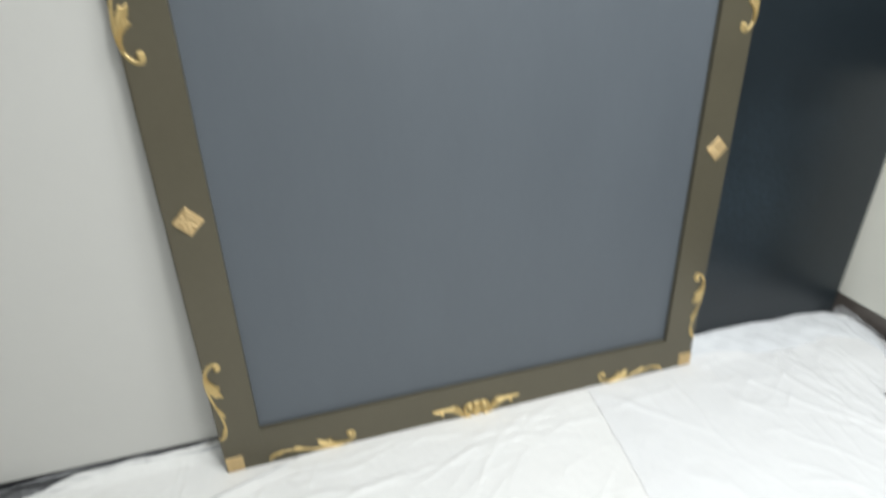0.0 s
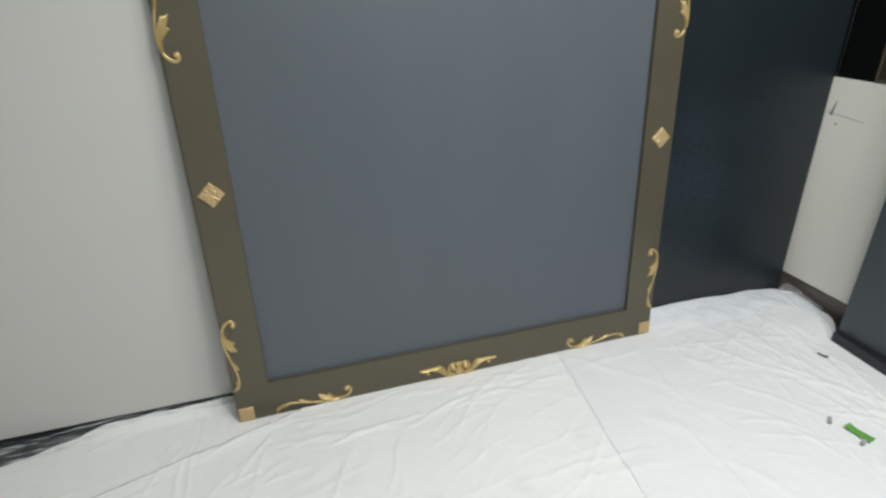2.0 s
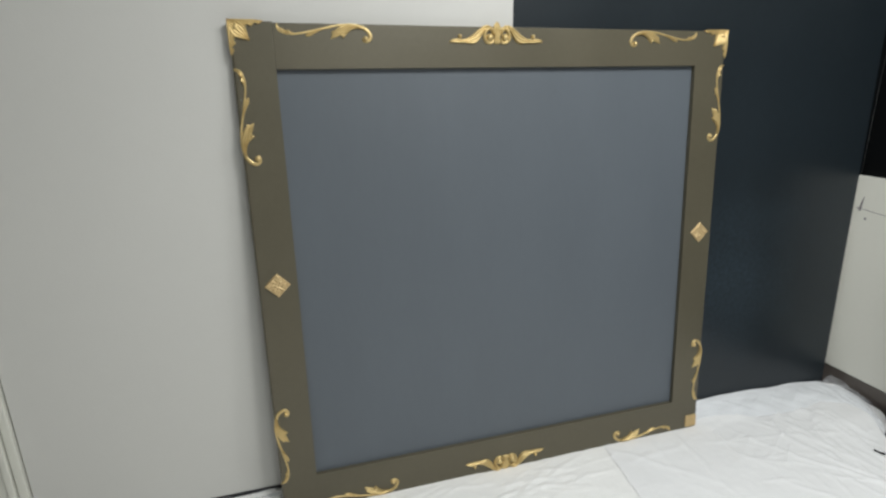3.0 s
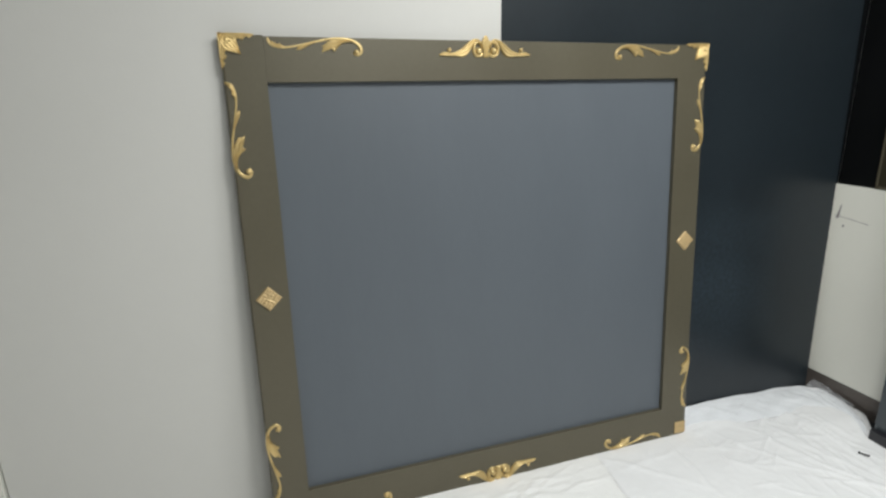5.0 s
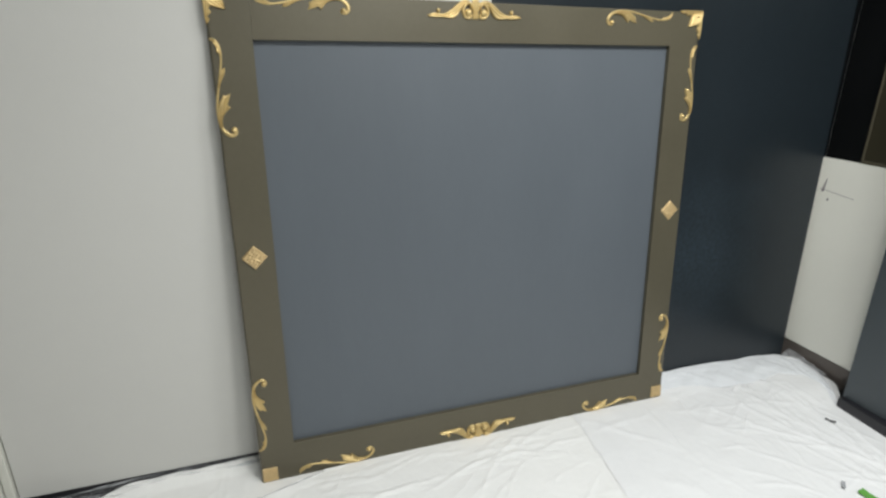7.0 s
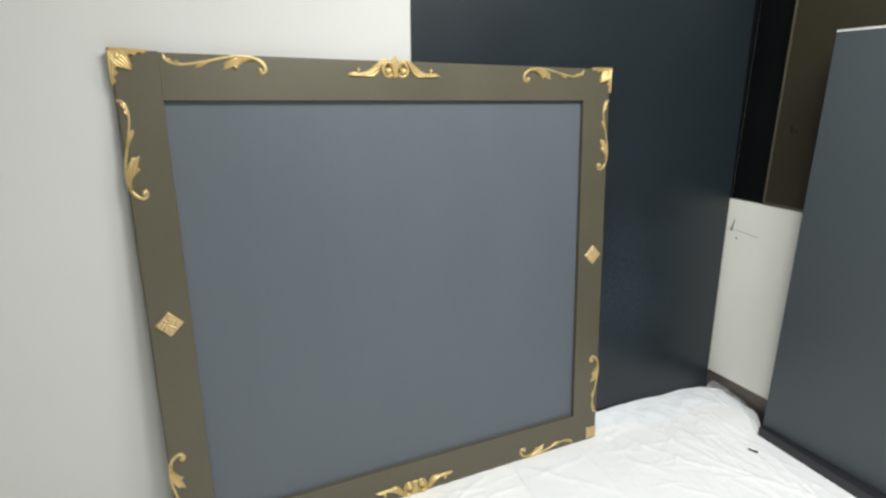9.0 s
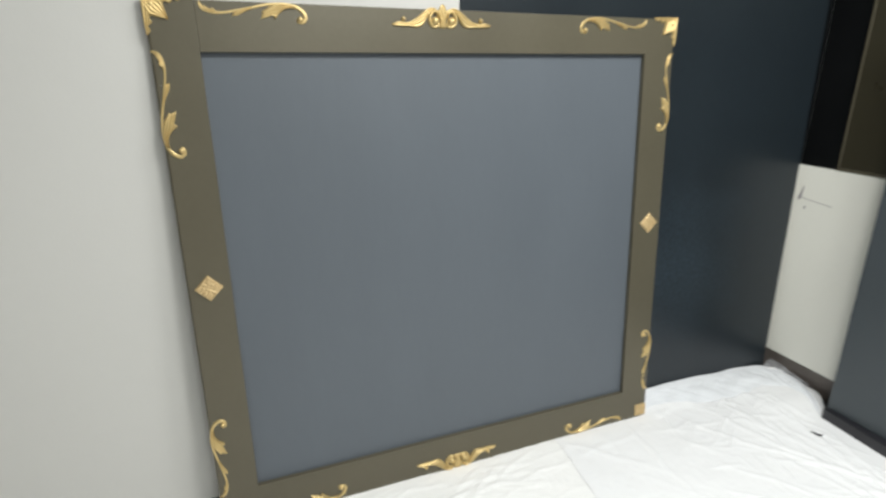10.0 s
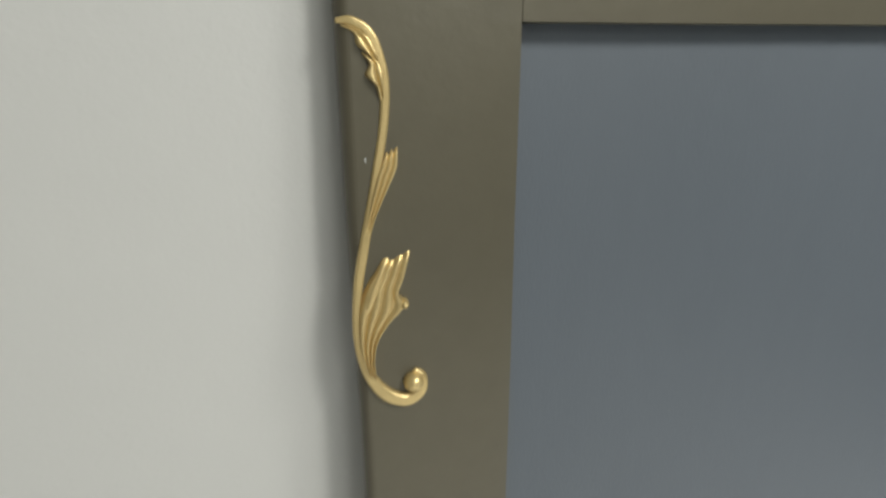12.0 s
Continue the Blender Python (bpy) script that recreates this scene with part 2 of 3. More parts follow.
part("casing", block((-0.44, -0.018, 2.032), (0.368, 0.05, 2.1), 0.004), trim_white, door)

# ---- painted sheets standing round the corner ----
bm = block((0, 0, 0), (1.562, 0.004, 2.05), 0.0004)
for v in bm.verts:
    if v.co.x > 1 and v.co.z > 1:
        v.co.x += 0.022
navy = tagged(part("painted_sheet", bm, navy_paint), "large dark navy painted sheet leaning on the wall", "sheet")
navy.matrix_world = pose(0.842, 0.076, -0.004, -1.72, 0, 0)

partition = tagged(new("partition"), "slate grey painted partition with a black plinth", "partition")
partition.location = (2.33, -0.285, -0.004)
part("board", block((0, -3.0, 0.054), (0.03, 0, 1.672), 0.0015), grey_paint, partition)
bm = block((-0.024, -3.0, 0.0), (0.03, 0, 0.052), 0.002)
for v in bm.verts:
    if v.co.x < 0:
        v.co.x -= 0.18 if v.co.y < -1 else 0.0
part("plinth", bm, dark_rubber, partition, "black plinth")
part("top_edge", block((0.0, -3.0, 1.673), (0.03, 0, 1.681), 0.0015), edge_light, partition, "pale bare top edge")

# ---- the framed board ----
W, H, STILE = 1.643, 1.555, 0.115
board = tagged(new("framed_board"), "large slate board in bronze frame with gilt scrolls, leaning", "framed board")
board.matrix_world = pose(0, 0, 0.001, -3.7, 0, 0)
part("panel", block((0.06, 0.0165, 0.06), (W - 0.06, 0.0192, H - 0.06), 0.0005), slate_paint, board, "smooth slate blue painted panel")


def stile(x0, x1, outer, seed):
    """An upright of the frame, with its outer front edge rounded over."""
    bm = block((x0, 0, 0), (x1, 0.0195, H - (0.012 if x0 > 1 else 0)))
    es = [e for e in bm.edges if all(abs(v.co.x - outer) < 1e-5 and v.co.y < 0.001 for v in e.verts)]
    bmesh.ops.bevel(bm, geom=es, offset=0.0075, segments=6, affect="EDGES", profile=0.5)
    es = [e for e in bm.edges if abs(e.verts[0].co.z - e.verts[1].co.z) > 1]
    bmesh.ops.subdivide_edges(bm, edges=es, cuts=30)
    for v in bm.verts:
        v.co += noise.noise_vector(Vector((seed * 3.1, v.co.y * 2, v.co.z * 7))) * 0.0005
    return bm


def top_rail():
    """The upper rail, a little narrower towards its right end."""
    bm = block((STILE + 0.0002, -0.0002, 1.429), (1.5198, 0.0190, H - 0.002), 0.0006, 30, 0.0004, 3)
    for v in bm.verts:
        if v.co.z > 1.5:
            v.co.z -= 0.010 * v.co.x / 1.52
    return bm


part("stile", stile(0, STILE, 0, 1), bronze_paint, board)
part("stile", stile(1.520, W, W, 2), bronze_paint, board)
part("rail", top_rail(), bronze_paint, board)
part("rail", block((STILE - 0.0012, 0.0003, 0.0), (1.5212, 0.0190, 0.1335), 0.0007, 30, 0.0005, 4), bronze_paint, board)


def spline(pts, n):
    """A smooth curve through control points: n samples of any number of values."""
    pts = [np.array(p, float) for p in pts]
    ext = [2 * pts[0] - pts[1], *pts, 2 * pts[-1] - pts[-2]]
    out = []
    for k in range(n):
        f = k / (n - 1) * (len(pts) - 1)
        i = min(int(f), len(pts) - 2)
        t = f - i
        a, b, c, d = ext[i:i + 4]
        out.append(0.5 * (2 * b + (c - a) * t + (2 * a - 5 * b + 4 * c - d) * t * t + (3 * b - a - 3 * c + d) * t ** 3))
    return out


def sweep(bm, pts, rise=0.75, n=0, ridge=0.0):
    """A half-round moulding along (u, v, width) in millimetres, standing on h = 0."""
    rows = []
    line = spline(pts, n or 6 * len(pts))
    for k, p in enumerate(line):
        q0, q1 = line[max(k - 1, 0)], line[min(k + 1, len(line) - 1)]
        d = (q1 - q0)[:2]
        d = d / (np.hypot(*d) + 1e-9)
        side = np.array([-d[1], d[0]])
        w = max(p[2], 0.6) / 2
        ring = []
        for j in range(9):
            a = math.pi * j / 8
            s, h = math.cos(a), math.sin(a)
            h = h * (1 - ridge * (1 - abs(s)) * 0.5) if ridge else h
            uv = p[:2] + side * w * s
            ring.append(bm.verts.new((uv[0] / 1000, uv[1] / 1000, (w * 2 * rise * h - 0.4) / 1000)))
        rows.append(ring)
    for r0, r1 in zip(rows, rows[1:]):
        for j in range(8):
            bm.faces.new((r0[j], r0[j + 1], r1[j + 1], r1[j]))
    bm.faces.new(rows[0])
    bm.faces.new(rows[-1])


def knob(bm, u, v, r, h):
    m = Matrix.Translation((u / 1000, v / 1000, h * 0.3 / 1000)) @ Matrix.Diagonal((r / 1000, r / 1000, h / 1000, 1))
    bmesh.ops.create_uvsphere(bm, u_segments=14, v_segments=8, radius=1, matrix=m)


def leaf(bm, inner, outer, ribs, rise, tooth=0.0, n=26, m=0, seed=0):
    """A carved leaf between two edge lines (u, v) in millimetres, from its root to its tip, with rounded flutes along it."""
    m = m or 8 * ribs
    side_a, side_b = spline(inner, n), spline(outer, n)
    calm = [sum(side_b[max(k - 5, 0):k + 6]) / len(side_b[max(k - 5, 0):k + 6]) if 5 < k < n - 6 else side_b[k] for k in range(n)]
    rows = []
    for k in range(n):
        t = k / (n - 1)
        a, b = side_a[k], side_b[k]
        ahead = (side_a[min(k + 1, n - 1)] + side_b[min(k + 1, n - 1)] - side_a[max(k - 1, 0)] - side_b[max(k - 1, 0)])
        ahead = ahead / (np.hypot(*ahead) + 1e-9)
        wide = float(np.hypot(*(b - a)))
        row = []
        for j in range(m + 1):
            q = j / m
            flute = abs(math.sin(math.pi * ribs * q))
            dome = min(1.0, 4.0 * math.sin(math.pi * q)) if 0 < j < m else 0.0
            h = rise * min(1.0, wide / 7.0) * (dome * (0.60 + 0.40 * flute ** 0.7)) * (0.75 + 0.45 * math.sin(math.pi * min(1.0, 0.25 + 0.75 * t)))
            h *= 1 - 0.35 * max(0.0, (t - 0.85) / 0.15) ** 2
            h += 0.25 * noise.noise(Vector((a[0] * 0.15 + q * 3, a[1] * 0.15, seed))) * dome
            uv = a + (calm[k] - a) * q + (b - calm[k]) * q ** 4 + ahead * tooth * (flute - 0.35) * max(0.0, (t - 0.7) / 0.3) ** 1.5
            row.append(bm.verts.new((uv[0] / 1000, uv[1] / 1000, (h - 0.5 if 0 < j < m and 0 < k < n - 1 else -0.6) / 1000)))
        rows.append(row)
    for r0, r1 in zip(rows, rows[1:]):
        for j in range(m):
            bm.faces.new((r0[j], r0[j + 1], r1[j + 1], r1[j]))


def scroll_shape():
    """An S-scroll: u runs away from the corner along the edge, v inwards from the edge."""
    stem, fan, sprig, lobes = bmesh.new(), bmesh.new(), bmesh.new(), bmesh.new()
    u = (125, 125, 132, 148, 164, 187, 212, 241, 268, 295, 321, 343, 363, 378, 384, 378, 367, 361)
    v = (1, 10, 20, 26, 28, 26, 21, 15, 9, 4, 2, 4, 10, 21, 35, 45, 46, 40)
    w = (3, 5.5, 7, 7, 6.5, 6.2, 6, 6.5, 7, 6.5, 6.5, 7.5, 9, 11, 11, 10, 9, 7)
    sweep(stem, list(zip(u, v, w)), 0.62, 150, 0.7)
    knob(stem, 369, 40, 7.6, 8)
    leaf(fan, ((360, 8), (336, 3), (312, 3), (292, 9), (279, 18)), ((364, 14), (347, 13), (332, 16), (319, 25), (307, 38), (299, 32), (289, 36), (267, 42)), 4, 6.2, 1.5, 36, 40, 1)
    leaf(fan, ((318, 5), (300, 8), (288, 13), (272, 22)), ((318, 9), (302, 15), (290, 20), (272, 27)), 1, 6.5, 1.0, 20, 10, 12)
    knob(fan, 306, 35, 3.6, 6.5)
    leaf(sprig, ((258, 10), (236, 15), (218, 20), (204, 26)), ((258, 14), (240, 20), (224, 28), (212, 34), (199, 35)), 3, 4.4, 3.5, 22, 24, 2)
    leaf(lobes, ((152, 27), (142, 24), (133, 19), (126, 7)), ((150, 24), (143, 18), (138, 12), (132, 11), (128, 4)), 2, 4.4, 1.5, 24, 18, 3)
    leaf(lobes, ((172, 28), (160, 28), (152, 27), (146, 24)), ((172, 25), (161, 22), (155, 16), (149, 19), (142, 14)), 2, 5.0, 2.0, 22, 18, 4)
    return (("scroll_ornament", stem), ("acanthus_leaf", fan), ("sprig", sprig), ("lobe", lobes))


def centre_shape():
    """The crest: u sideways from the middle, v up from its foot."""
    heart = bmesh.new()
    leaf(heart, ((-11, 0), (-10, 16), (-10, 34), (-12, 49), (-8, 59), (-2, 65)), ((11, 0), (10, 16), (10, 34), (12, 49), (8, 59), (2, 65)), 3, 6.0, 2.0, 34, 40, 5)
    out = [("crest_ornament", heart)]
    for s in (-1, 1):
        arm, volute, tip = bmesh.new(), bmesh.new(), bmesh.new()
        upper = ((9, 26), (13, 44), (28, 56), (47, 53), (66, 40), (84, 26), (102, 17), (120, 15))
        lower = ((15, 26), (24, 42), (38, 42), (49, 28), (60, 10), (76, 1), (98, 3), (120, 4))
        leaf(arm, [(s * a, b) for a, b in upper], [(s * a, b) for a, b in lower], 3, 7.5, 0, 46, 30, 6)
        knob(arm, s * 121, 23, 6.5, 8)
        leaf(tip, [(s * a, b) for a, b in ((100, 16), (118, 15), (136, 17), (156, 10))], [(s * a, b) for a, b in ((100, 4), (118, 3), (138, 4), (155, 6))], 2, 6.5, 0, 20, 16, 7)
        sweep(volute, [(s * a, b, c) for a, b, c in ((8, 26, 6), (12, 42, 10), (26, 46, 11), (38, 36, 11), (41, 19, 11), (32, 6, 10), (18, 5, 9), (12, 14, 7))], 0.75, 56)
        knob(volute, s * 25, 19, 12, 12)
        out += [("arm", arm), ("volute", volute), ("arm_tip", tip)]
    return out


def corner_shape():
    """A leafy corner mount: u and v run from the outer corner along both edges."""
    heart = bmesh.new()
    leaf(heart, ((0, 2), (4, 26), (16, 46), (34, 52), (55, 56)), ((2, 0), (26, 4), (46, 16), (52, 34), (56, 55)), 5, 7.5, 3.0, 36, 45, 8)
    knob(heart, 22, 22, 9, 8)
    out = [("corner_ornament", heart)]
    for flip in (False, True):
        edge = bmesh.new()
        inner = ((2, 0.5), (26, 0), (50, 0.5), (72, 1), (94, 3))
        outer = ((6, 12), (30, 22), (44, 25), (54, 15), (64, 20), (74, 10), (82, 14), (94, 6))
        leaf(edge, [p[::-1] if flip else p for p in inner], [p[::-1] if flip else p for p in outer], 3, 6.0, 2.0, 40, 27, 9 + flip)
        out.append(("leaf", edge))
    return out


def tile_shape(half):
    """A square carved block: a plate with a raised rim and a carved rosette."""
    bm = bmesh.new()
    n, rows = 34, []
    for i in range(n + 1):
        row = []
        for j in range(n + 1):
            x, y = 2 * i / n - 1, 2 * j / n - 1
            e, r, a = max(abs(x), abs(y)), math.hypot(x, y), math.atan2(y, x)
            h = 4.6 + 2.2 * abs(math.cos(4 * a)) * math.sin(math.pi * min(1.0, r * 1.1)) + 1.2 * math.exp(-(r / 0.16) ** 2)
            h += 1.9 * abs(math.sin(9 * x + 2 * y)) * abs(math.sin(9 * y - 2 * x)) + 1.3 * noise.noise(Vector((x * 6, y * 6, half)))
            h += 0.8 * math.exp(-((e - 0.9) / 0.06) ** 2)
            edge = i in (0, n) or j in (0, n)
            row.append(bm.verts.new((x * half / 1000, y * half / 1000, -0.0005 if edge else h / 1000 * min(1.0, 0.55 + (1 - e) * 6))))
        rows.append(row)
    for r0, r1 in zip(rows, rows[1:]):
        for j in range(n):
            bm.faces.new((r0[j], r0[j + 1], r1[j + 1], r1[j]))
    return bm


def mount(pieces, origin, du, dv, mat, label):
    """Lays a flat ornament on the board's face: du and dv are its axes in the face."""
    m = Matrix(((du[0], dv[0], 0, origin[0]), (0, 0, -1, 0.0002), (du[1], dv[1], 0, origin[1]), (0, 0, 0, 1)))
    first = None
    for name, bm in pieces:
        bm.transform(m)
        ob = part(name, bm, mat, first or board, "" if first else label, smooth=True)
        first = first or ob


for cx, sx in ((0.002, 1), (W - 0.002, -1)):
    for cz, sz in ((H - 0.001, -1), (0.004, 1)):
        low = 0.010 if sz < 0 and sx < 0 else 0.0
        mount(scroll_shape(), (cx - sx * 0.003, cz), (0, sz), (sx, 0), gold_paint, "gilt leafy scroll along the frame's edge")
        mount(scroll_shape(), (cx, cz + sz * 0.003 - low), (sx, 0), (0, sz), gold_paint, "gilt leafy scroll along the frame's edge")
    mount(corner_shape(), (cx - sx * 0.006, H + (0.006 if sx > 0 else -0.006)), (sx, 0), (0, -1), gold_paint, "gilt leafy corner mount")
    mount([("corner_block", tile_shape(25))], (cx + sx * 0.027, 0.030 if sx > 0 else 0.037), (1, 0), (0, 1), raw_gold, "small square carved gilt block")
q = math.sqrt(0.5)
mount([("diamond_ornament", tile_shape(27.5))], (0.056, 0.803), (q, q), (-q, q), raw_gold, "carved gilt diamond block")
mount([("diamond_ornament", tile_shape(27.5))], (1.588, 0.831), (q, q), (-q, q), raw_gold, "carved gilt diamond block")
mount(centre_shape(), (0.779, 1.497), (1, 0), (0, 1), gold_paint, "gilt crest with two volutes")
mount(centre_shape(), (0.795, 0.059), (1, 0), (0, -1), gold_paint, "gilt crest with two volutes, upside down")

part("paint_speck", block((0.0125, -0.0006, 1.3460), (0.0132, 0.0004, 1.3495), 0.0002), edge_light, board, "tiny white paint speck")
bm = bmesh.new()
sweep(bm, [(44, 1431, 0.9), (47, 1423, 0.9), (43, 1418, 0.9), (47, 1411, 0.9)], 0.3, 20)
bm.transform(Matrix(((1, 0, 0, 0), (0, 0, -1, 0.0002), (0, 1, 0, 0), (0, 0, 0, 1))))
part("pencil_scratch", bm, pencil, board, "small pencil scratch")


# ---- the dust sheets ----
def smooth(a, b, x):
    t = np.clip((x - a) / (b - a), 0.0, 1.0)
    return t * t * (3 - 2 * t)


rng = random.Random(5)
FOLDS = []


def folds(n, xs, ys, angles, spread, lengths, widths, heights, sharp=1.0):
    for _ in range(n):
        FOLDS.append((rng.uniform(*xs), rng.uniform(*ys), rng.choice(angles) + rng.uniform(-spread, spread), rng.uniform(*lengths), rng.uniform(*widths), rng.uniform(*heights), sharp))


folds(20, (1.2, 2.25), (-1.5, 0.0), (128, 100, 20, 150), 14, (0.25, 0.8), (0.008, 0.02), (0.001, 0.0035))
folds(46, (1.6, 2.26), (-0.95, 0.0), (80, 100, 125, 150, 20), 15, (0.12, 0.5), (0.004, 0.009), (0.002, 0.006), 0.0)
folds(40, (1.66, 2.3), (-0.30, 0.06), (110, 140, 165, 20, 70), 20, (0.10, 0.40), (0.005, 0.011), (0.001, 0.005), 0.0)
folds(14, (1.98, 2.24), (-0.75, -0.25), (84, 92, 104), 8, (0.5, 1.1), (0.004, 0.006), (0.003, 0.007), 0.0)
folds(24, (-1.2, 1.15), (-1.3, -0.03), (20, 35, 60, -10), 12, (0.2, 0.7), (0.008, 0.02), (0.0006, 0.002))
folds(46, (-0.9, 0.55), (-0.75, 0.02), (22, 40, 75), 14, (0.10, 0.45), (0.004, 0.008), (0.001, 0.0055), 0.0)
folds(26, (0.7, 1.12), (-0.75, -0.04), (8, 25, 40), 10, (0.15, 0.5), (0.004, 0.008), (0.001, 0.0045), 0.0)
folds(34, (0.15, 1.15), (-0.20, -0.03), (2, 10, 172), 9, (0.12, 0.45), (0.004, 0.007), (0.002, 0.006), 0.0)
FOLDS += [(0.45, -0.02, 8, 0.8, 0.005, 0.004, 0.0), (-0.128, -0.14, 88, 0.75, 0.0045, 0.005, 0.0), (-0.158, -0.16, 86, 0.75, 0.0045, 0.004, 0.0),
          (2.145, -0.66, 90, 1.5, 0.004, 0.011, 0.0), (2.12, -0.6, 82, 1.3, 0.006, 0.009, 0.0), (2.04, -0.45, 112, 0.9, 0.006, 0.009, 0.0), (1.93, -0.35, 122, 0.8, 0.007, 0.008, 0.0)]


def lie_all(x, y):
    """Heights at which the sheets lie over the floor, for arrays of places."""
    h = np.zeros_like(x)
    for x0, y0, angle, length, width, height, sharp in FOLDS:
        near = (np.abs(x - x0) < length / 2 + 0.03) & (np.abs(y - y0) < length / 2 + 0.03)
        a = radians(angle)
        dx, dy = x[near] - x0, y[near] - y0
        s, d = dx * math.cos(a) + dy * math.sin(a), -dx * math.sin(a) + dy * math.cos(a)
        d = np.abs(d + 0.015 * np.sin(s * 9 + x0 * 5) + 0.004 * np.sin(s * 31 + y0 * 9)) / width
        ends = np.maximum(0.0, 1 - (2 * s / length) ** 2)
        h[near] += height * ends * (np.exp(-d * d) if sharp else np.exp(-1.3 * d))
    wave = np.array([0.0035 * (noise.noise(Vector((a * 3, b * 3, 1))) + 0.4) + 0.0016 * noise.noise(Vector((a * 14, b * 14, 5))) + 0.0009 * noise.noise(Vector((a * 45, b * 45, 2))) for a, b in zip(x, y)])
    h = np.maximum(h + wave, 0.0)
    under = (x > -0.05) & (x < 1.68) & (y > -0.06) & (y < 0.05)
    h = np.where(under, h * (0.15 + 0.85 * smooth(0.0, 0.06, np.abs(y))), h)
    h = np.where(x > 1.66, h * (1 - 0.7 * smooth(0.0, 0.05, y)), h)
    h = h + 0.024 * smooth(0.055, 0.112, y) * smooth(-0.62, -0.40, x) * (1 - smooth(0.0, 0.2, x))
    h = h + 0.020 * smooth(1.60, 1.74, x) * smooth(-0.05, 0.06, y)
    h = h + 0.022 * smooth(2.05, 2.28, x) * smooth(-0.30, -0.16, y)
    h = h * (1 - smooth(2.20, 2.27, x) * smooth(-0.25, -0.31, y))
    return h + 0.002


def lie(x, y):
    return float(lie_all(np.array([x]), np.array([y]))[0]) + 0.004


def sheet(name, x0, x1, y1, step, mat, label, lift=0.0, slant=0.0, seed=0, south=-2.6, edge=None):
    """A sheet from its north edge y1 to behind the walker: fine in front, coarser behind."""
    ys = [y1]
    while edge and ys[-1] > y1 - 0.036:
        ys.append(ys[-1] - 0.003)
    while ys[-1] > south:
        ys.append(ys[-1] - step * (1 if ys[-1] > -0.95 else 4))
    nx = int((x1 - x0) / step)
    X, Y = [], []
    for y in ys:
        fy = max(0.0, 1 - (y1 - y) / 0.6)
        left = x0 + slant * (y - y1) + 0.022 * noise.noise(Vector((y * 2.5, seed, 0))) + 0.006 * noise.noise(Vector((y * 17, seed, 4)))
        right = x1 + 0.012 * noise.noise(Vector((y * 4, seed, 7)))
        if x1 > 2 and not edge:
            right += 0.115 * smooth(-0.33, -0.16, y) * (1 - 0.75 * smooth(0.0, 0.07, y))
        for i in range(nx + 1):
            x = left + i / nx * (right - left)
            back = 0.085 * smooth(-0.28, -0.78, x) if x1 < 2 else 0.0
            if edge:
                back = y1 - edge(x)
            X.append(x)
            Y.append(y + (1.0 if edge else fy ** 6) * -back + fy ** 6 * (0.016 * noise.noise(Vector((x * 3, 3, seed))) + 0.009 * noise.noise(Vector((x * 13, 9, seed)))) * (0.35 if x > 1.6 else 1.0))
    Z = lie_all(np.array(X), np.array(Y)) + lift
    if edge:
        edge_line = np.interp(y1 - np.array(ys), (0.0, 0.003, 0.009, 0.012, 0.015, 0.018, 0.05), (0.003, 0.008, 0.008, 0.0, 0.0, 0.006, 0.0))
        Z += np.repeat(edge_line, nx + 1) * (1 - 0.8 * smooth(0.15, 0.35, np.array(X)))
    n = nx + 1
    faces = [(j * n + i, j * n + i + 1, (j + 1) * n + i + 1, (j + 1) * n + i) for j in range(len(ys) - 1) for i in range(nx)]
    me = bpy.data.meshes.new(name)
    me.from_pydata(list(zip(X, Y, Z.tolist())), [], [f[::-1] for f in faces])
    me.polygons.foreach_set("use_smooth", [True] * len(faces))
    me.materials.append(mat)
    return tagged(new(name, me), label, "dust sheet", "dust sheets on the floor")


def over_edge(x):
    """The edge of the upper sheet, running slantwise to the foot of the board."""
    return float(np.interp(x, (-1.9, -0.374, 0.212, 0.40, 1.4), (-0.66, -0.183, -0.006, 0.010, 0.012)))


sheet("dust_sheet", -1.9, 1.75, 0.116, 0.0065, cloth_old, "creased white dust sheet tucked against the wall", 0.0, 0.0, 1, -0.9)
upper_sheet = sheet("dust_sheet", -1.9, 1.30, 0.012, 0.0065, cloth_old, "creased white dust sheet spread on the floor", 0.0025, 0.0, 4, -2.6, over_edge)
# added grey cord for the thin shadow line along that sheet's edge, slightly wavy
bm, rows = bmesh.new(), []
for i in range(190):
    x = -0.55 + i * 0.004
    y = over_edge(x) - 0.010 + 0.003 * noise.noise(Vector((x * 9, 2, 7)))
    z, r = lie(x, y) + 0.007, 0.0011 + 0.0006 * noise.noise(Vector((x * 30, 5, 1)))
    rows.append([bm.verts.new((x, y + r * math.cos(a), z + r * math.sin(a))) for a in (0, 1.05, 2.1, 3.14, 4.7)])
for r0, r1 in zip(rows, rows[1:]):
    for j in range(5):
        bm.faces.new((r0[j], r0[(j + 1) % 5], r1[(j + 1) % 5], r1[j]))
part("edge_line", bm, scrap_grey, upper_sheet, "grey cord along the edge, in place of a shadow line")
sheet("dust_sheet", 1.22, 2.322, 0.070, 0.0065, cloth_paint, "crumpled white plastic dust sheet bunched in the corner", 0.0045, 0.135, 2)

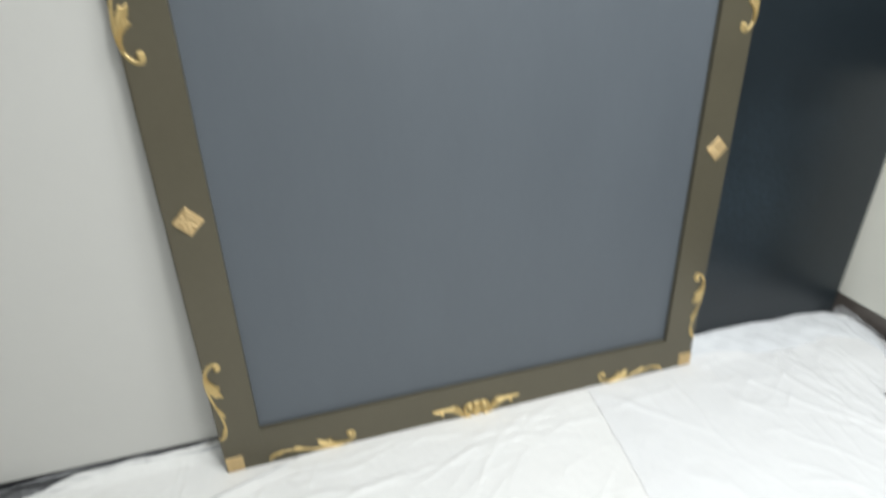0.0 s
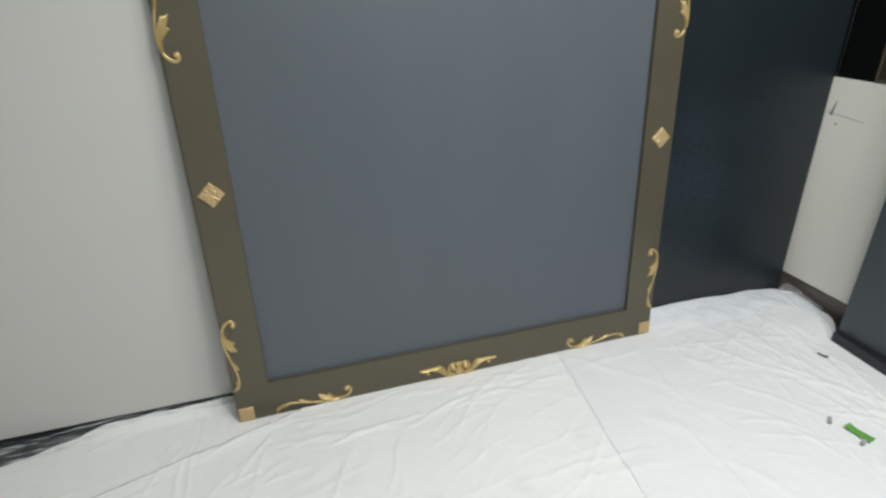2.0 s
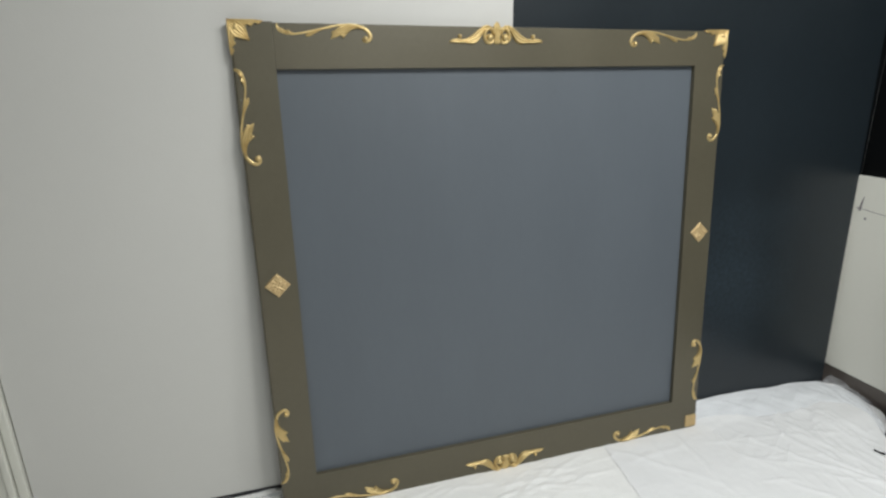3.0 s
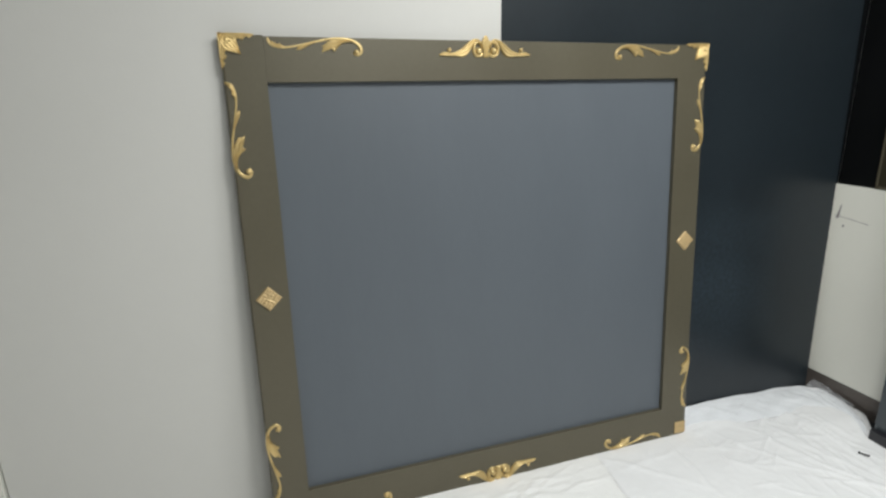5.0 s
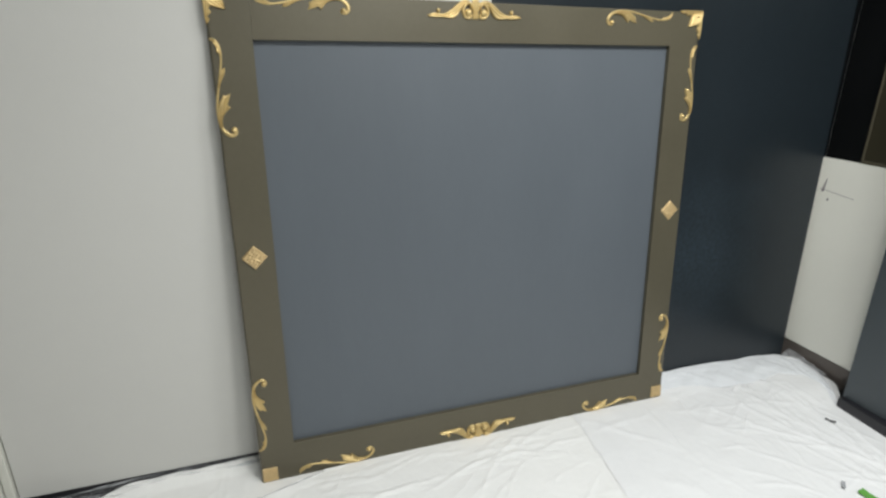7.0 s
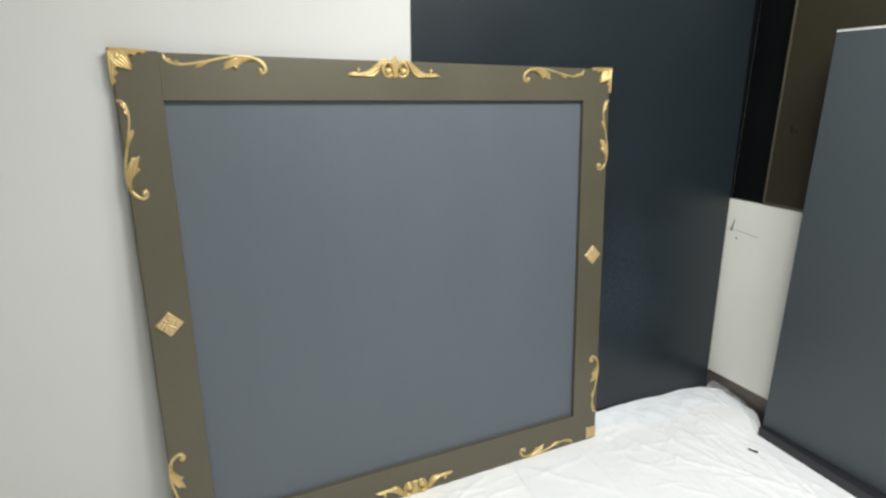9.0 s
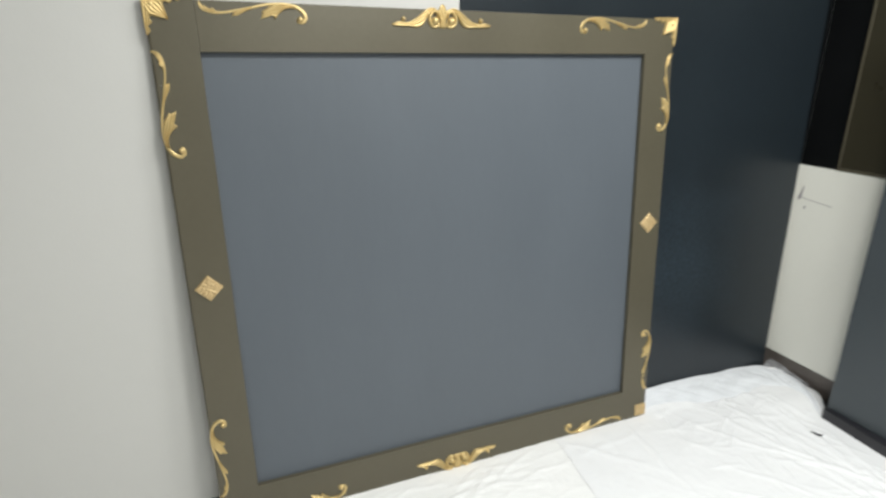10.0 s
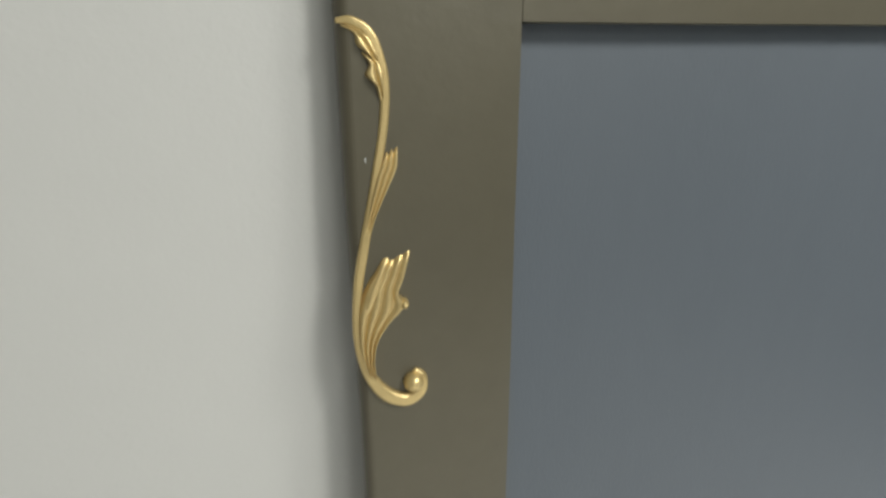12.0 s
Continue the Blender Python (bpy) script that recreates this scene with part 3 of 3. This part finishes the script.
# milky film folded up against the foot of the navy sheet and round the corner
foot = spline(((1.640, 0.024, 0.010), (1.80, 0.002, 0.012), (1.95, -0.035, 0.012), (2.12, -0.052, 0.014), (2.26, -0.075, 0.018), (2.335, -0.15, 0.018), (2.328, -0.24, 0.014), (2.306, -0.285, 0.010)), 150)
rim = spline(((1.664, 0.071, 0.071), (1.80, 0.072, 0.074), (1.96, 0.073, 0.071), (2.12, 0.073, 0.062), (2.29, 0.073, 0.053), (2.395, 0.035, 0.048), (2.425, -0.09, 0.040), (2.385, -0.20, 0.024)), 150)
bm, rows = bmesh.new(), []
for k, (a, b) in enumerate(zip(foot, rim)):
    row = []
    for j in range(19):
        q, s = j / 18, k / 149
        p = Vector(a + (b - a) * q)
        bulge = math.sin(math.pi * q)
        crease = 0.010 * abs(noise.noise(Vector((s * 15 + q * 3.5, q * 1.5, 4)))) + 0.006 * abs(noise.noise(Vector((s * 34 - q * 5, q * 3, 11))))
        p.z += bulge * (0.004 + crease) + 0.006 * q * noise.noise(Vector((s * 9, 1, 3)))
        p.y -= bulge * crease * 0.8
        row.append(bm.verts.new(p))
    rows.append(row)
for r0, r1 in zip(rows, rows[1:]):
    for j in range(18):
        bm.faces.new((r0[j], r0[j + 1], r1[j + 1], r1[j]))
tagged(part("plastic_film", bm, film_flap, smooth=True), "milky creased plastic film folded up against the navy sheet", "plastic film")

# thin film crumpled along the foot of the white wall
bm = bmesh.new()
rows = []
for i in range(171):
    x = -1.0 + i * 0.006
    row = []
    for j in range(9):
        y = 0.120 - (1 - j / 8) * (0.034 + 0.085 * float(smooth(-0.28, -0.78, x)))
        z = 0.006 + 0.016 * float(smooth(-0.62, -0.40, x)) + 0.018 * abs(noise.noise(Vector((x * 6, y * 60, 2)))) + 0.012 * j / 8
        row.append(bm.verts.new((x + 0.01 * noise.noise(Vector((x * 20, y * 30, 8))), y, z)))
    rows.append(row)
for r0, r1 in zip(rows, rows[1:]):
    for j in range(8):
        bm.faces.new((r0[j], r0[j + 1], r1[j + 1], r1[j]))
tagged(part("plastic_film", bm, film), "clear crumpled plastic film along the wall's foot", "plastic film")


# ---- scraps on the sheets ----
def scrap(name, x, y, turn, sx, sy, mat, label, thick=0.0012, curl=0.004):
    bm = bmesh.new()
    bmesh.ops.create_grid(bm, x_segments=8, y_segments=3, size=0.5)
    for v in bm.verts:
        u, w = v.co.x, v.co.y
        v.co = (u * sx + 0.03 * sy * math.sin(w * 9), w * sy * (1 + 0.03 * math.sin(u * 11)), curl * (4 * u * u) + 0.0006 * math.sin(u * 23 + w * 7))
    geom = bmesh.ops.extrude_face_region(bm, geom=list(bm.faces))
    for v in geom["geom"]:
        if isinstance(v, bmesh.types.BMVert):
            v.co.z += thick
    ob = part(name, bm, mat)
    ob.matrix_world = pose(x, y, lie(x, y) + 0.005, 0, 0, turn)
    return tagged(ob, label, "scrap", "scraps on the dust sheets")


scrap("tape_scrap", 1.922, -0.707, -80, 0.080, 0.032, tape_green, "torn strip of green masking tape on the sheet")
scrap("chip", 2.165, -0.366, -62, 0.036, 0.011, chip_black, "small black chip lying on the sheet", 0.004)
scrap("chip", 2.094, -0.756, -60, 0.034, 0.008, chip_black, "small black chip lying on the sheet", 0.004)
scrap("paper_scrap", 1.885, -0.633, 40, 0.035, 0.012, scrap_grey, "small grey scrap of film on the sheet")
scrap("paper_scrap", 1.893, -0.742, 20, 0.030, 0.012, scrap_grey, "small grey scrap of film on the sheet")
scrap("chip", 0.078, -0.408, -30, 0.010, 0.004, chip_black, "tiny dark chip lying on the sheet", 0.002)
scrap("chip", 0.66, -0.61, 70, 0.010, 0.004, chip_black, "tiny dark chip lying on the sheet", 0.002)

# crumpled film tucked into the corner by the brown baseboard
bm = bmesh.new()
rows = []
for i in range(25):
    row = []
    for j in range(15):
        u, w = i / 24, j / 14
        z = 0.01 + 0.06 * w + 0.012 * noise.noise(Vector((u * 6, w * 5, 3)))
        row.append(bm.verts.new((2.365 + 0.075 * w + 0.012 * noise.noise(Vector((u * 7, w * 6, 9))), -0.13 + 0.20 * u, z * (0.55 + 0.45 * u))))
    rows.append(row)
for r0, r1 in zip(rows, rows[1:]):
    for j in range(14):
        bm.faces.new((r0[j], r0[j + 1], r1[j + 1], r1[j]))
tagged(part("plastic_film", bm, film_soft, smooth=True), "clear crumpled plastic film against the brown baseboard", "plastic film")
